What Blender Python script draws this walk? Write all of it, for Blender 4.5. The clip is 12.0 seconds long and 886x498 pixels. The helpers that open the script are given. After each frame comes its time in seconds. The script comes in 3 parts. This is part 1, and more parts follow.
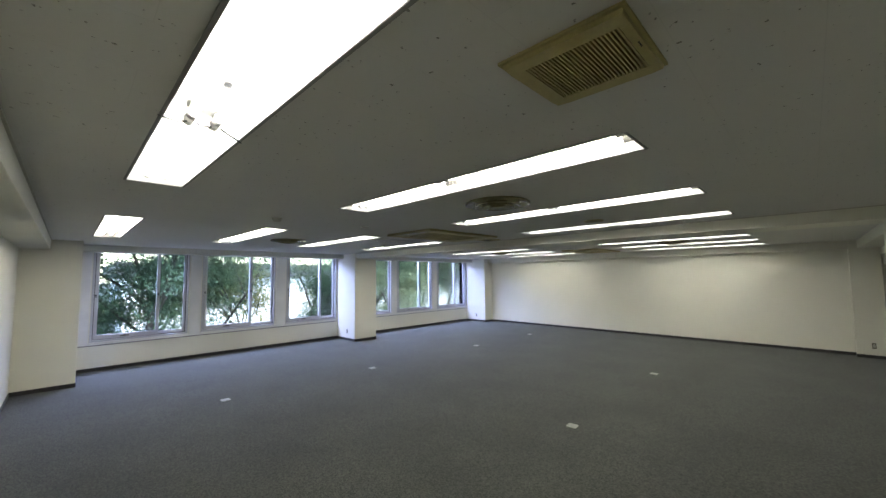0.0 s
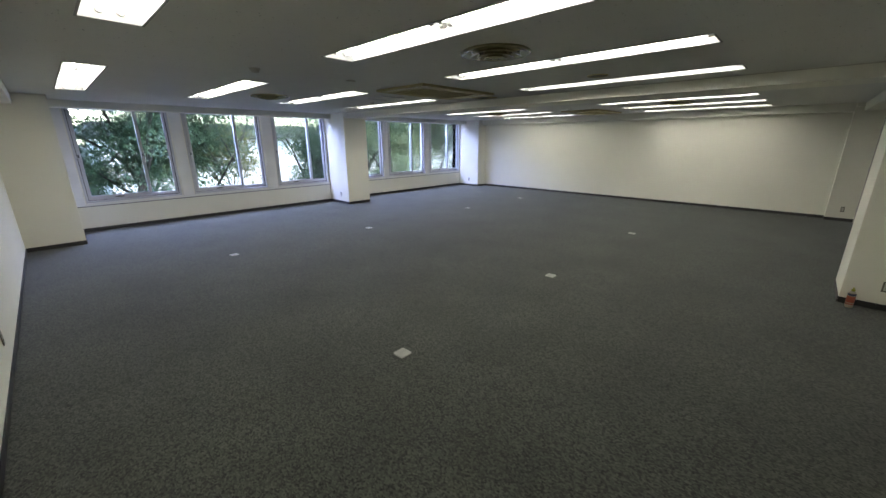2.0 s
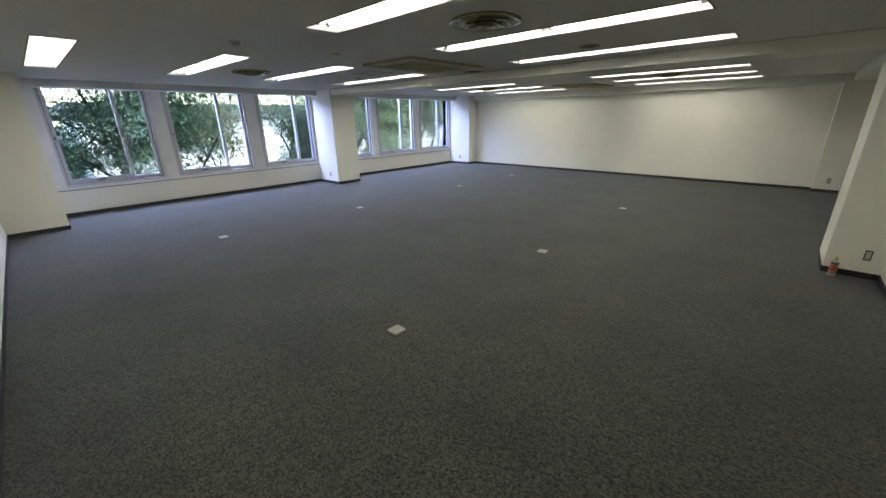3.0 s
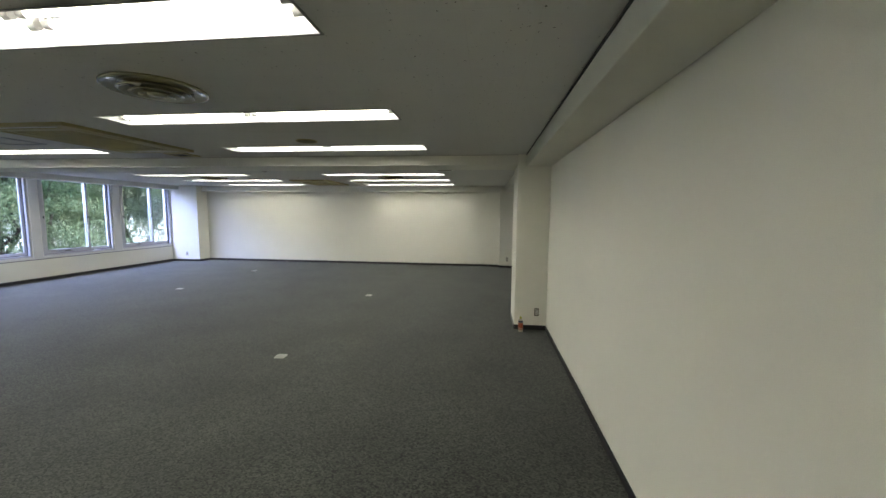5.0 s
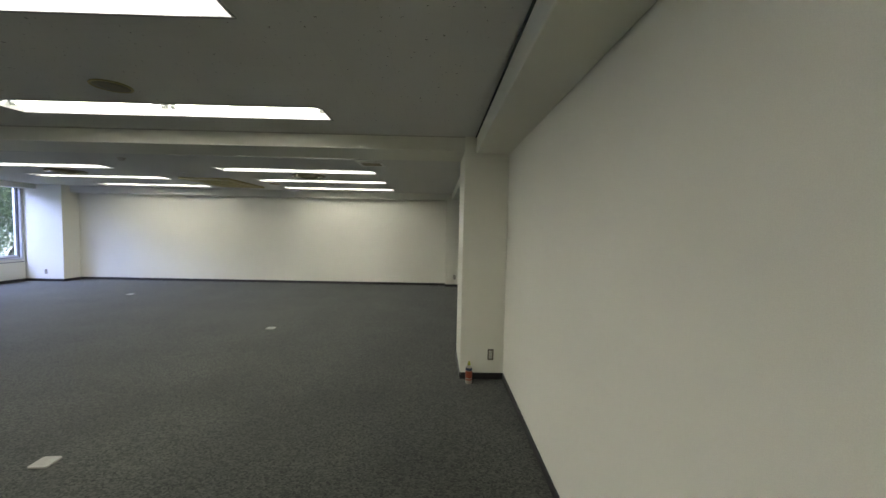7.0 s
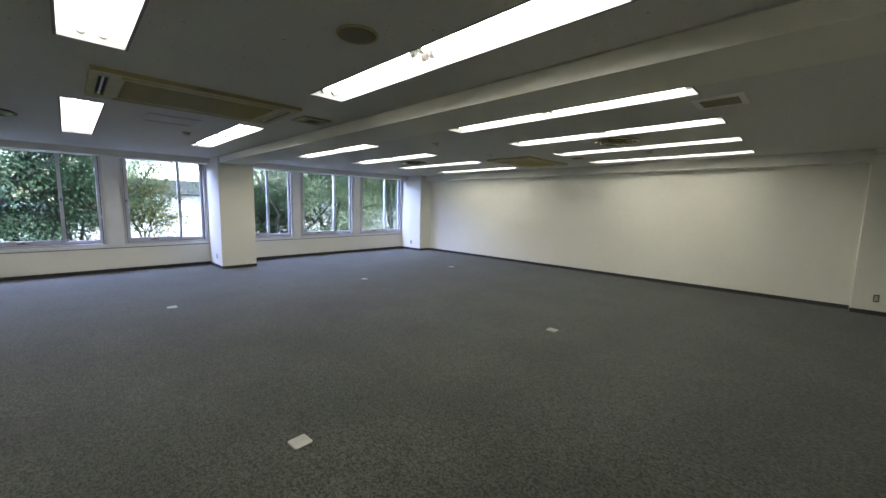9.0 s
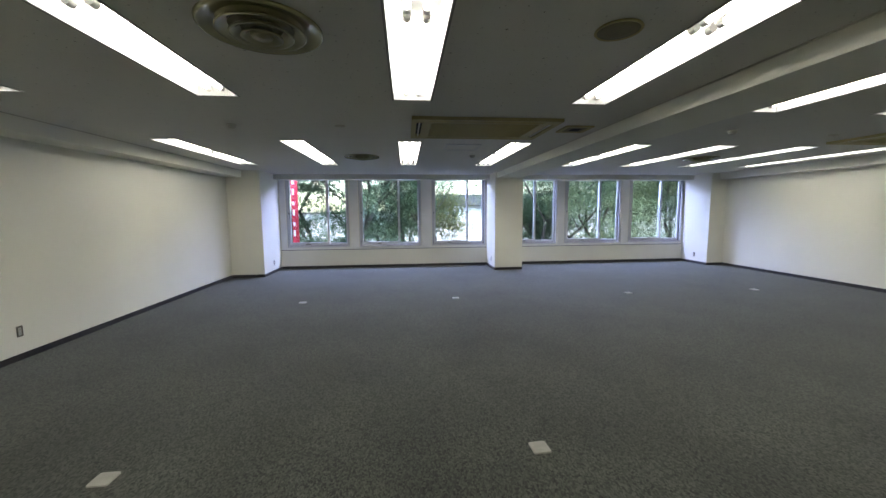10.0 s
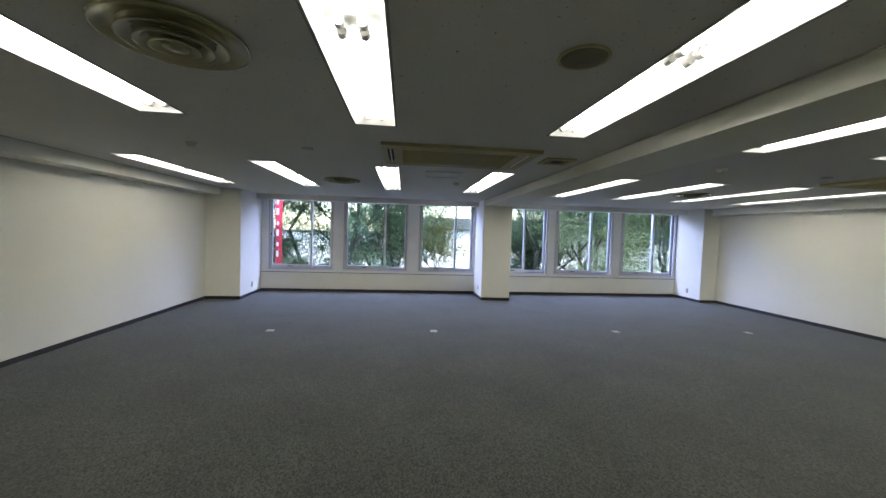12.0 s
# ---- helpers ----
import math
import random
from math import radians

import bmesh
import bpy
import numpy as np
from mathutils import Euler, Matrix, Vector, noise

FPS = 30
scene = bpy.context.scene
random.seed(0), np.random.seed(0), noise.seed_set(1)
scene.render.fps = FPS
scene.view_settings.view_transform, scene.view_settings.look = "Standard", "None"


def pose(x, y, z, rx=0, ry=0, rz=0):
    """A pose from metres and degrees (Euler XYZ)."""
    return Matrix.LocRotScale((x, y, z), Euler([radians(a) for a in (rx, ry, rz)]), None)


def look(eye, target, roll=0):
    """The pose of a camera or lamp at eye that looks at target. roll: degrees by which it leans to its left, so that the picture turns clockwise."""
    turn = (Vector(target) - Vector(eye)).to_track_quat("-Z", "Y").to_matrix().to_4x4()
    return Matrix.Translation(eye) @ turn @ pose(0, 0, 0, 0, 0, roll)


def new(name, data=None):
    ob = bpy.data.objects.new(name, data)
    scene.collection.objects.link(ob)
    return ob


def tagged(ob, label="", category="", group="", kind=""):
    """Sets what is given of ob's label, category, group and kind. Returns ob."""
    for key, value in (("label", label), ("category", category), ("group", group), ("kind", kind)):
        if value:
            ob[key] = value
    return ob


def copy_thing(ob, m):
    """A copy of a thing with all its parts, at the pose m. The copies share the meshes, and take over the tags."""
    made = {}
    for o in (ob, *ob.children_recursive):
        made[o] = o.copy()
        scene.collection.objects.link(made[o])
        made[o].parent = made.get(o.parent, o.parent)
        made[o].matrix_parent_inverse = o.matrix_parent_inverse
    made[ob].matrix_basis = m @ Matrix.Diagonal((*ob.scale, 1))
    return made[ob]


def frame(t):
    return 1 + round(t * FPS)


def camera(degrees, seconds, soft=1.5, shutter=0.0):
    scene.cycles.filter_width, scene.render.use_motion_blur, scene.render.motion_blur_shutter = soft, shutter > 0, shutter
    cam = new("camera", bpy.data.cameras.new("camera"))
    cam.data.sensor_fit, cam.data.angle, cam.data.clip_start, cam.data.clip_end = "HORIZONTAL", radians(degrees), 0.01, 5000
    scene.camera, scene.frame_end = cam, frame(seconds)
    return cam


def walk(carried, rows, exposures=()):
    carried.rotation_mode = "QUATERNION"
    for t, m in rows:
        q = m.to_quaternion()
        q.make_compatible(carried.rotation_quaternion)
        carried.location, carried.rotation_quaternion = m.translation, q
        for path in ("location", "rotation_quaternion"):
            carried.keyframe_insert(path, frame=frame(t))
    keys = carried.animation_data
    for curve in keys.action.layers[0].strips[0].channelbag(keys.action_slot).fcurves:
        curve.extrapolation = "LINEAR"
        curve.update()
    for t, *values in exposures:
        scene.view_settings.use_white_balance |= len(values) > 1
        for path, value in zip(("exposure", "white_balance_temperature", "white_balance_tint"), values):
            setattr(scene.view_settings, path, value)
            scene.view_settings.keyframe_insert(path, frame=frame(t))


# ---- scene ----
import itertools

cam = camera(100.1, 12.0)
EXPOSURE = 3.44
PATH = [
    (0, (0.786, 0.369, 1.73), (2.203, 1.773, 1.877), -0.6),
    (0.5, (0.766, 0.32, 1.707), (2.08, 1.811, 1.485), 1.0),
    (1, (0.742, 0.302, 1.691), (2.078, 1.719, 1.24), 0.8),
    (1.5, (0.735, 0.302, 1.694), (2.117, 1.66, 1.198), 0.0),
    (2, (0.726, 0.313, 1.685), (2.112, 1.64, 1.123), -0.2),
    (2.5, (0.73, 0.31, 1.674), (2.104, 1.613, 1.029), -1.1),
    (2.7, (0.727, 0.31, 1.668), (2.1, 1.609, 1.015), -1.1),
    (4.3, (0.824, 0.297, 1.628), (2.62, 0.935, 1.022), 1.4),
    (4.5, (0.903, 0.281, 1.634), (2.777, 0.734, 1.106), 1.5),
    (5, (1.208, 0.199, 1.592), (3.185, 0.428, 1.4), 0.5),
    (5.5, (1.533, 0.15, 1.555), (3.532, 0.202, 1.536), 0.7),
    (6, (1.925, 0.153, 1.526), (3.922, 0.057, 1.482), -0.2),
    (6.5, (2.348, 0.074, 1.509), (4.345, -0.025, 1.452), 1.4),
    (6.7, (2.483, 0.045, 1.49), (4.48, -0.032, 1.417), 1.4),
    (8.3, (3.703, 0.118, 1.476), (5.638, 0.584, 1.284), 2.4),
    (8.5, (3.829, 0.2, 1.47), (5.71, 0.853, 1.288), 3.1),
    (9, (4.035, 0.335, 1.456), (5.447, 1.732, 1.224), 1.2),
    (9.5, (4.15, 0.376, 1.467), (4.831, 2.231, 1.16), 3.1),
    (10, (4.135, 0.322, 1.479), (4.332, 2.302, 1.271), -0.4),
    (10.5, (4.191, 0.203, 1.593), (4.34, 2.191, 1.427), 1.1),
    (11, (4.317, 0.184, 1.65), (4.365, 2.182, 1.585), 1.6),
    (11.5, (4.415, 0.287, 1.596), (4.465, 2.28, 1.432), 1.7),
    (12, (4.444, 0.581, 1.577), (4.654, 2.568, 1.489), 1.8),
]
walk(cam, [(t, look(eye, target, roll)) for t, eye, target, roll in PATH], [(t, EXPOSURE + d) for t, d in ((0, 0), (1, -0.12), (2.7, -0.08), (4.5, 0.15), (5.5, 0.1), (6.7, 0), (8.5, -0.05), (10, -0.12), (12, -0.2))])

# ---- world and sun ----
world = bpy.data.worlds.new("world")
scene.world = world
world.use_nodes = True
wt = world.node_tree
sky = wt.nodes.new("ShaderNodeTexSky")
sky.sky_type = "NISHITA"
sky.sun_disc = False
sky.sun_elevation = radians(48)
sky.sun_rotation = radians(150)
sky.air_density, sky.dust_density, sky.ozone_density = 1.2, 1.0, 3.0
wt.links.new(sky.outputs[0], wt.nodes["Background"].inputs[0])
wt.nodes["Background"].inputs[1].default_value = 0.15
sun = new("sun", bpy.data.lights.new("sun", "SUN"))
sun.data.energy, sun.data.angle, sun.data.color = 0.9, radians(12), (1.0, 0.95, 0.88)
sun.matrix_world = look((0, 0, 30), (-3.5, 6.0, 22))
TUBE_POWER = 1.72
# area lamps added outside, unseen above each window row, to boost the skylight
for x0, x1 in ((1.1, 6.2), (7.1, 11.9)):
    glow = new("sky_fill_lamp", bpy.data.lights.new("sky_fill_lamp", "AREA"))
    glow.data.shape, glow.data.size, glow.data.size_y = "RECTANGLE", x1 - x0, 1.6
    glow.data.energy, glow.data.color = 130.0, (0.43, 0.52, 1.0)
    glow.matrix_world = look(((x0 + x1) / 2, 11.0, 3.12), ((x0 + x1) / 2, 9.4, 0.9))


# ---- materials ----
def material(name, color, rough=0.6, metal=0.0, grain=0.0, grain_scale=200.0, stain=0.0, stain_scale=1.5, bump=0.0, spread=0.0):
    """A painted or plastic surface: base colour, broad stains, fine grain and relief."""
    m = bpy.data.materials.new(name)
    m.use_nodes = True
    n, l = m.node_tree.nodes, m.node_tree.links
    b = n["Principled BSDF"]
    b.inputs["Roughness"].default_value, b.inputs["Metallic"].default_value = rough, metal
    b.inputs["Base Color"].default_value = (*color, 1)
    co = n.new("ShaderNodeTexCoord")
    if stain or grain:
        big, small = n.new("ShaderNodeTexNoise"), n.new("ShaderNodeTexNoise")
        big.inputs["Scale"].default_value, big.inputs["Detail"].default_value = stain_scale, 5
        small.inputs["Scale"].default_value, small.inputs["Detail"].default_value = grain_scale, 3
        last = None
        for tex, amount in ((big, stain), (small, grain)):
            l.new(co.outputs["Object"], tex.inputs["Vector"])
            ramp = n.new("ShaderNodeMapRange")
            ramp.inputs["From Min"].default_value, ramp.inputs["From Max"].default_value = 0.3, 0.7
            ramp.inputs["To Min"].default_value, ramp.inputs["To Max"].default_value = 1 - amount, 1 + amount * 0.6
            l.new(tex.outputs["Fac"], ramp.inputs["Value"])
            mix = n.new("ShaderNodeMix")
            mix.data_type, mix.blend_type = "RGBA", "MULTIPLY"
            mix.inputs[0].default_value = 1
            mix.inputs[6].default_value = (*color, 1)
            if last:
                l.new(last.outputs[2], mix.inputs[6])
            l.new(ramp.outputs[0], mix.inputs[7])
            last = mix
        l.new(last.outputs[2], b.inputs["Base Color"])
        if bump:
            bp = n.new("ShaderNodeBump")
            bp.inputs["Strength"].default_value, bp.inputs["Distance"].default_value = bump, 0.002
            l.new(small.outputs["Fac"], bp.inputs["Height"])
            l.new(bp.outputs[0], b.inputs["Normal"])
    return m


def carpet_material():
    """Loop-pile carpet: dark grey flecked yarn with streaky tufts."""
    m = bpy.data.materials.new("carpet")
    m.use_nodes = True
    n, l = m.node_tree.nodes, m.node_tree.links
    b = n["Principled BSDF"]
    b.inputs["Roughness"].default_value = 0.95
    b.inputs["Specular IOR Level"].default_value = 0.15
    b.inputs["Sheen Weight"].default_value = 0.15
    b.inputs["Sheen Roughness"].default_value = 0.6
    co = n.new("ShaderNodeTexCoord")
    stretch = n.new("ShaderNodeMapping")
    stretch.inputs["Scale"].default_value = (95, 60, 60)
    l.new(co.outputs["Object"], stretch.inputs["Vector"])
    tuft = n.new("ShaderNodeTexNoise")
    tuft.inputs["Scale"].default_value, tuft.inputs["Detail"].default_value = 1.0, 5
    tuft.inputs["Roughness"].default_value = 0.72
    l.new(stretch.outputs[0], tuft.inputs["Vector"])
    ramp = n.new("ShaderNodeValToRGB")
    ramp.color_ramp.elements[0].position, ramp.color_ramp.elements[1].position = 0.28, 0.72
    ramp.color_ramp.elements[0].color = (0.004, 0.004, 0.0035, 1)
    ramp.color_ramp.elements[1].color = (0.079, 0.085, 0.066, 1)
    loops = n.new("ShaderNodeTexVoronoi")
    loops.inputs["Scale"].default_value = 1.25
    l.new(stretch.outputs[0], loops.inputs["Vector"])
    shade = n.new("ShaderNodeSeparateColor")
    l.new(loops.outputs["Color"], shade.inputs[0])
    blend = n.new("ShaderNodeMix")
    blend.inputs[0].default_value = 0.36
    l.new(tuft.outputs["Fac"], blend.inputs[2])
    l.new(shade.outputs[0], blend.inputs[3])
    l.new(blend.outputs[0], ramp.inputs[0])
    worn = n.new("ShaderNodeTexNoise")
    worn.inputs["Scale"].default_value, worn.inputs["Detail"].default_value = 1.3, 12
    l.new(co.outputs["Object"], worn.inputs["Vector"])
    amount = n.new("ShaderNodeMapRange")
    amount.inputs["From Min"].default_value, amount.inputs["From Max"].default_value = 0.3, 0.7
    amount.inputs["To Min"].default_value, amount.inputs["To Max"].default_value = 0.76, 1.18
    l.new(worn.outputs["Fac"], amount.inputs["Value"])
    mix = n.new("ShaderNodeMix")
    mix.data_type, mix.blend_type = "RGBA", "MULTIPLY"
    mix.inputs[0].default_value = 1
    l.new(ramp.outputs[0], mix.inputs[6])
    l.new(amount.outputs[0], mix.inputs[7])
    l.new(mix.outputs[2], b.inputs["Base Color"])
    bp = n.new("ShaderNodeBump")
    bp.inputs["Strength"].default_value, bp.inputs["Distance"].default_value = 0.22, 0.003
    l.new(tuft.outputs["Fac"], bp.inputs["Height"])
    l.new(bp.outputs[0], b.inputs["Normal"])
    return m


def ceiling_material():
    """Rock-wool acoustic board: off-white with small worm-eaten pits and faint joints."""
    m = bpy.data.materials.new("acoustic_board")
    m.use_nodes = True
    n, l = m.node_tree.nodes, m.node_tree.links
    b = n["Principled BSDF"]
    b.inputs["Roughness"].default_value = 0.9
    co = n.new("ShaderNodeTexCoord")
    pit = n.new("ShaderNodeTexNoise")
    pit.inputs["Scale"].default_value, pit.inputs["Detail"].default_value = 48, 4
    l.new(co.outputs["Object"], pit.inputs["Vector"])
    ramp = n.new("ShaderNodeValToRGB")
    ramp.color_ramp.elements[0].position, ramp.color_ramp.elements[1].position = 0.265, 0.32
    ramp.color_ramp.elements[0].color = (0.16, 0.15, 0.13, 1)
    ramp.color_ramp.elements[1].color = (0.62, 0.61, 0.57, 1)
    l.new(pit.outputs["Fac"], ramp.inputs[0])
    joint = n.new("ShaderNodeTexBrick")
    joint.offset = 0.5
    joint.inputs["Scale"].default_value = 1.0
    joint.inputs["Brick Width"].default_value, joint.inputs["Row Height"].default_value = 0.606, 0.303
    joint.inputs["Mortar Size"].default_value = 0.0012
    joint.inputs["Color1"].default_value = (1, 1, 1, 1)
    joint.inputs["Color2"].default_value = (0.98, 0.98, 0.98, 1)
    joint.inputs["Mortar"].default_value = (0.92, 0.92, 0.92, 1)
    l.new(co.outputs["Object"], joint.inputs["Vector"])
    mix = n.new("ShaderNodeMix")
    mix.data_type, mix.blend_type = "RGBA", "MULTIPLY"
    mix.inputs[0].default_value = 1
    l.new(ramp.outputs[0], mix.inputs[6])
    l.new(joint.outputs["Color"], mix.inputs[7])
    l.new(mix.outputs[2], b.inputs["Base Color"])
    bp = n.new("ShaderNodeBump")
    bp.inputs["Strength"].default_value, bp.inputs["Distance"].default_value = 0.6, 0.003
    l.new(ramp.outputs[0], bp.inputs["Height"])
    l.new(bp.outputs[0], b.inputs["Normal"])
    return m


def glass_material():
    m = bpy.data.materials.new("glass")
    m.use_nodes = True
    n, l = m.node_tree.nodes, m.node_tree.links
    clear, gloss, mix, fres = (n.new("ShaderNode" + k) for k in ("BsdfTransparent", "BsdfGlossy", "MixShader", "Fresnel"))
    clear.inputs[0].default_value = (0.93, 0.96, 0.95, 1)
    gloss.inputs["Roughness"].default_value = 0.01
    fres.inputs[0].default_value = 1.35
    l.new(fres.outputs[0], mix.inputs[0])
    l.new(clear.outputs[0], mix.inputs[1])
    l.new(gloss.outputs[0], mix.inputs[2])
    l.new(mix.outputs[0], n["Material Output"].inputs[0])
    return m


def leaf_material(name, dark, light):
    """Foliage: every leaf a shade of its own, thin enough to let light through."""
    m = bpy.data.materials.new(name)
    m.use_nodes = True
    n, l = m.node_tree.nodes, m.node_tree.links
    b = n["Principled BSDF"]
    b.inputs["Roughness"].default_value = 0.55
    geo = n.new("ShaderNodeNewGeometry")
    ramp = n.new("ShaderNodeValToRGB")
    ramp.color_ramp.elements[0].color, ramp.color_ramp.elements[1].color = (*dark, 1), (*light, 1)
    l.new(geo.outputs["Random Per Island"], ramp.inputs[0])
    l.new(ramp.outputs[0], b.inputs["Base Color"])
    thin, mix = n.new("ShaderNodeBsdfTranslucent"), n.new("ShaderNodeMixShader")
    l.new(ramp.outputs[0], thin.inputs[0])
    mix.inputs[0].default_value = 0.4
    l.new(b.outputs[0], mix.inputs[1])
    l.new(thin.outputs[0], mix.inputs[2])
    l.new(mix.outputs[0], n["Material Output"].inputs[0])
    return m


def lamp_material(name, color, power):
    m = bpy.data.materials.new(name)
    m.use_nodes = True
    b = m.node_tree.nodes["Principled BSDF"]
    b.inputs["Base Color"].default_value = (0.9, 0.9, 0.9, 1)
    b.inputs["Emission Color"].default_value = (*color, 1)
    b.inputs["Emission Strength"].default_value = power
    return m


WALL = material("wall_vinyl", (0.76, 0.74, 0.63), 0.75, grain=0.05, grain_scale=350, stain=0.04, stain_scale=0.8, bump=0.35)
PAINT = material("beam_paint", (0.70, 0.685, 0.59), 0.7, grain=0.04, grain_scale=300, stain=0.05, bump=0.25)
CARPET = carpet_material()
BOARD = ceiling_material()
BASE = material("baseboard_vinyl", (0.028, 0.026, 0.026), 0.45, grain=0.2, grain_scale=60, stain=0.15)
ALU = material("window_aluminium", (0.52, 0.525, 0.53), 0.42, 0.25, grain=0.06, grain_scale=120, stain=0.06, stain_scale=4)
SEAL = material("rubber_seal", (0.03, 0.03, 0.032), 0.6)
SILLM = material("sill_paint", (0.74, 0.735, 0.70), 0.45, stain=0.06, stain_scale=3)
GLASS = glass_material()
ENAMEL = material("white_enamel", (0.82, 0.82, 0.80), 0.35, stain=0.03, stain_scale=3)
RIM = material("lamp_edge_paint", (0.22, 0.215, 0.20), 0.5, stain=0.08, stain_scale=4)
HOLDER = material("lamp_holder_plastic", (0.45, 0.44, 0.41), 0.45)
TUBE = lamp_material("fluorescent_tube", (1.0, 0.975, 0.90), TUBE_POWER)
CAP = material("tube_cap_metal", (0.6, 0.6, 0.6), 0.35, 0.9)
AGED = material("yellowed_plastic", (0.40, 0.34, 0.14), 0.5, grain=0.06, grain_scale=80, stain=0.12, stain_scale=5)
AGEDDARK = material("yellowed_mesh", (0.17, 0.145, 0.07), 0.6, grain=0.2, grain_scale=400, stain=0.1, stain_scale=5)
DIFF = material("diffuser_metal", (0.36, 0.33, 0.17), 0.24, 0.35, stain=0.15, stain_scale=8)
# near-black for the unlit insides of ducts, holes and slots, and for lettering
DARK = material("dark_void", (0.012, 0.012, 0.012), 0.8)
GREYP = material("detector_plastic", (0.45, 0.43, 0.36), 0.5, stain=0.08, stain_scale=20)
COVER = material("floor_outlet_cover", (0.34, 0.33, 0.29), 0.5, grain=0.08, grain_scale=200, stain=0.12, stain_scale=12)
BRASS = material("outlet_rim_metal", (0.13, 0.115, 0.085), 0.45, 0.3, stain=0.1, stain_scale=30)
WHITEP = material("white_plastic", (0.72, 0.71, 0.66), 0.4, stain=0.04, stain_scale=20)
WIRE = material("black_wire", (0.02, 0.02, 0.02), 0.5)
DOORM = material("door_steel_paint", (0.30, 0.275, 0.23), 0.5, grain=0.05, stain=0.08, stain_scale=2)
SLAT = material("louvre_paint", (0.16, 0.145, 0.12), 0.55, grain=0.06, stain=0.1, stain_scale=3)
STEEL = material("door_steel", (0.55, 0.54, 0.52), 0.3, 0.9, stain=0.05)
ORANGE = material("orange_label", (0.36, 0.08, 0.035), 0.45, stain=0.15, stain_scale=30)
CREAM = material("cream_label", (0.40, 0.36, 0.28), 0.45, stain=0.1, stain_scale=30)
NAVY = material("navy_band", (0.03, 0.035, 0.07), 0.4)
LIME = material("lime_cap", (0.34, 0.36, 0.04), 0.4, stain=0.05)
RED = material("red_banner_cloth", (0.55, 0.03, 0.05), 0.7, grain=0.08, grain_scale=150, stain=0.06)
BANNERW = material("white_print", (0.8, 0.8, 0.78), 0.7)
BARK = material("bark", (0.045, 0.036, 0.030), 0.9, grain=0.4, grain_scale=25, stain=0.3, stain_scale=4, bump=1.0)
LEAF_A = leaf_material("leaf_dark", (0.012, 0.036, 0.018), (0.070, 0.125, 0.055))
LEAF_B = leaf_material("leaf_pale", (0.055, 0.095, 0.045), (0.25, 0.31, 0.17))
LEAF_C = leaf_material("leaf_yellow", (0.05, 0.07, 0.018), (0.26, 0.25, 0.08))
ASPHALT = material("asphalt", (0.05, 0.05, 0.052), 0.9, grain=0.3, grain_scale=60, stain=0.2, stain_scale=0.4)
FACADE = material("facade_paint", (0.78, 0.79, 0.80), 0.7, grain=0.03, stain=0.06, stain_scale=0.3)
FACADEG = material("facade_grey", (0.055, 0.06, 0.072), 0.7, stain=0.1, stain_scale=0.3)
FACADEW = material("facade_glass", (0.08, 0.10, 0.12), 0.1, stain=0.1, stain_scale=0.2)


# ---- building blocks ----
def box(bm, x0, y0, z0, x1, y1, z1, bevel=0.0):
    made = bmesh.ops.create_cube(bm, size=1, matrix=Matrix.LocRotScale(((x0 + x1) / 2, (y0 + y1) / 2, (z0 + z1) / 2), None, (abs(x1 - x0), abs(y1 - y0), abs(z1 - z0))))
    if bevel:
        edges = {e for v in made["verts"] for e in v.link_edges}
        bmesh.ops.bevel(bm, geom=list(edges), offset=bevel, segments=2, affect="EDGES", profile=0.5)
    return bm


def cyl(bm, m, r0, r1, length, sides=20):
    """A capped cone along the z of m, from its origin."""
    bmesh.ops.create_cone(bm, cap_ends=True, segments=sides, radius1=r0, radius2=r1, depth=length, matrix=m @ Matrix.Translation((0, 0, length / 2)))
    return bm


def lathe(bm, profile, sides=40):
    """Turns (radius, z) pairs about z."""
    rings = []
    for r, z in profile:
        rings.append([bm.verts.new((max(r, 1e-4) * math.cos(a), max(r, 1e-4) * math.sin(a), z)) for a in (math.tau * k / sides for k in range(sides))])
    for a, b in zip(rings, rings[1:]):
        for k in range(sides):
            bm.faces.new((a[k], a[(k + 1) % sides], b[(k + 1) % sides], b[k]))
    for f in bm.faces:
        f.smooth = True
    return bm


def mesh_of(name, bm, mat, smooth=False):
    me = bpy.data.meshes.new(name)
    bmesh.ops.recalc_face_normals(bm, faces=bm.faces)
    bm.to_mesh(me)
    bm.free()
    for mm in (mat if isinstance(mat, (list, tuple)) else [mat]):
        me.materials.append(mm)
    if smooth:
        for p in me.polygons:
            p.use_smooth = True
    return me


def part(name, bm, mat, parent, label="", smooth=False):
    ob = new(name, mesh_of(name, bm, mat, smooth))
    ob.parent = parent
    return tagged(ob, label)


def again(ob, m, parent):
    """Another part on the same mesh, at m within its thing."""
    c = new(ob.name.split(".")[0], ob.data)
    c.parent = parent
    c.matrix_basis = m
    return c


def thing(name, x, y, z, label, category, group="", rz=0.0, kind=""):
    ob = new(name)
    ob.empty_display_size = 0.1
    ob.matrix_basis = pose(x, y, z, 0, 0, rz)
    return tagged(ob, label, category, group, kind)


def solid(name, bm, mat, label, category, kind="structure", smooth=False, group=""):
    return tagged(new(name, mesh_of(name, bm, mat, smooth)), label, category, group, kind)


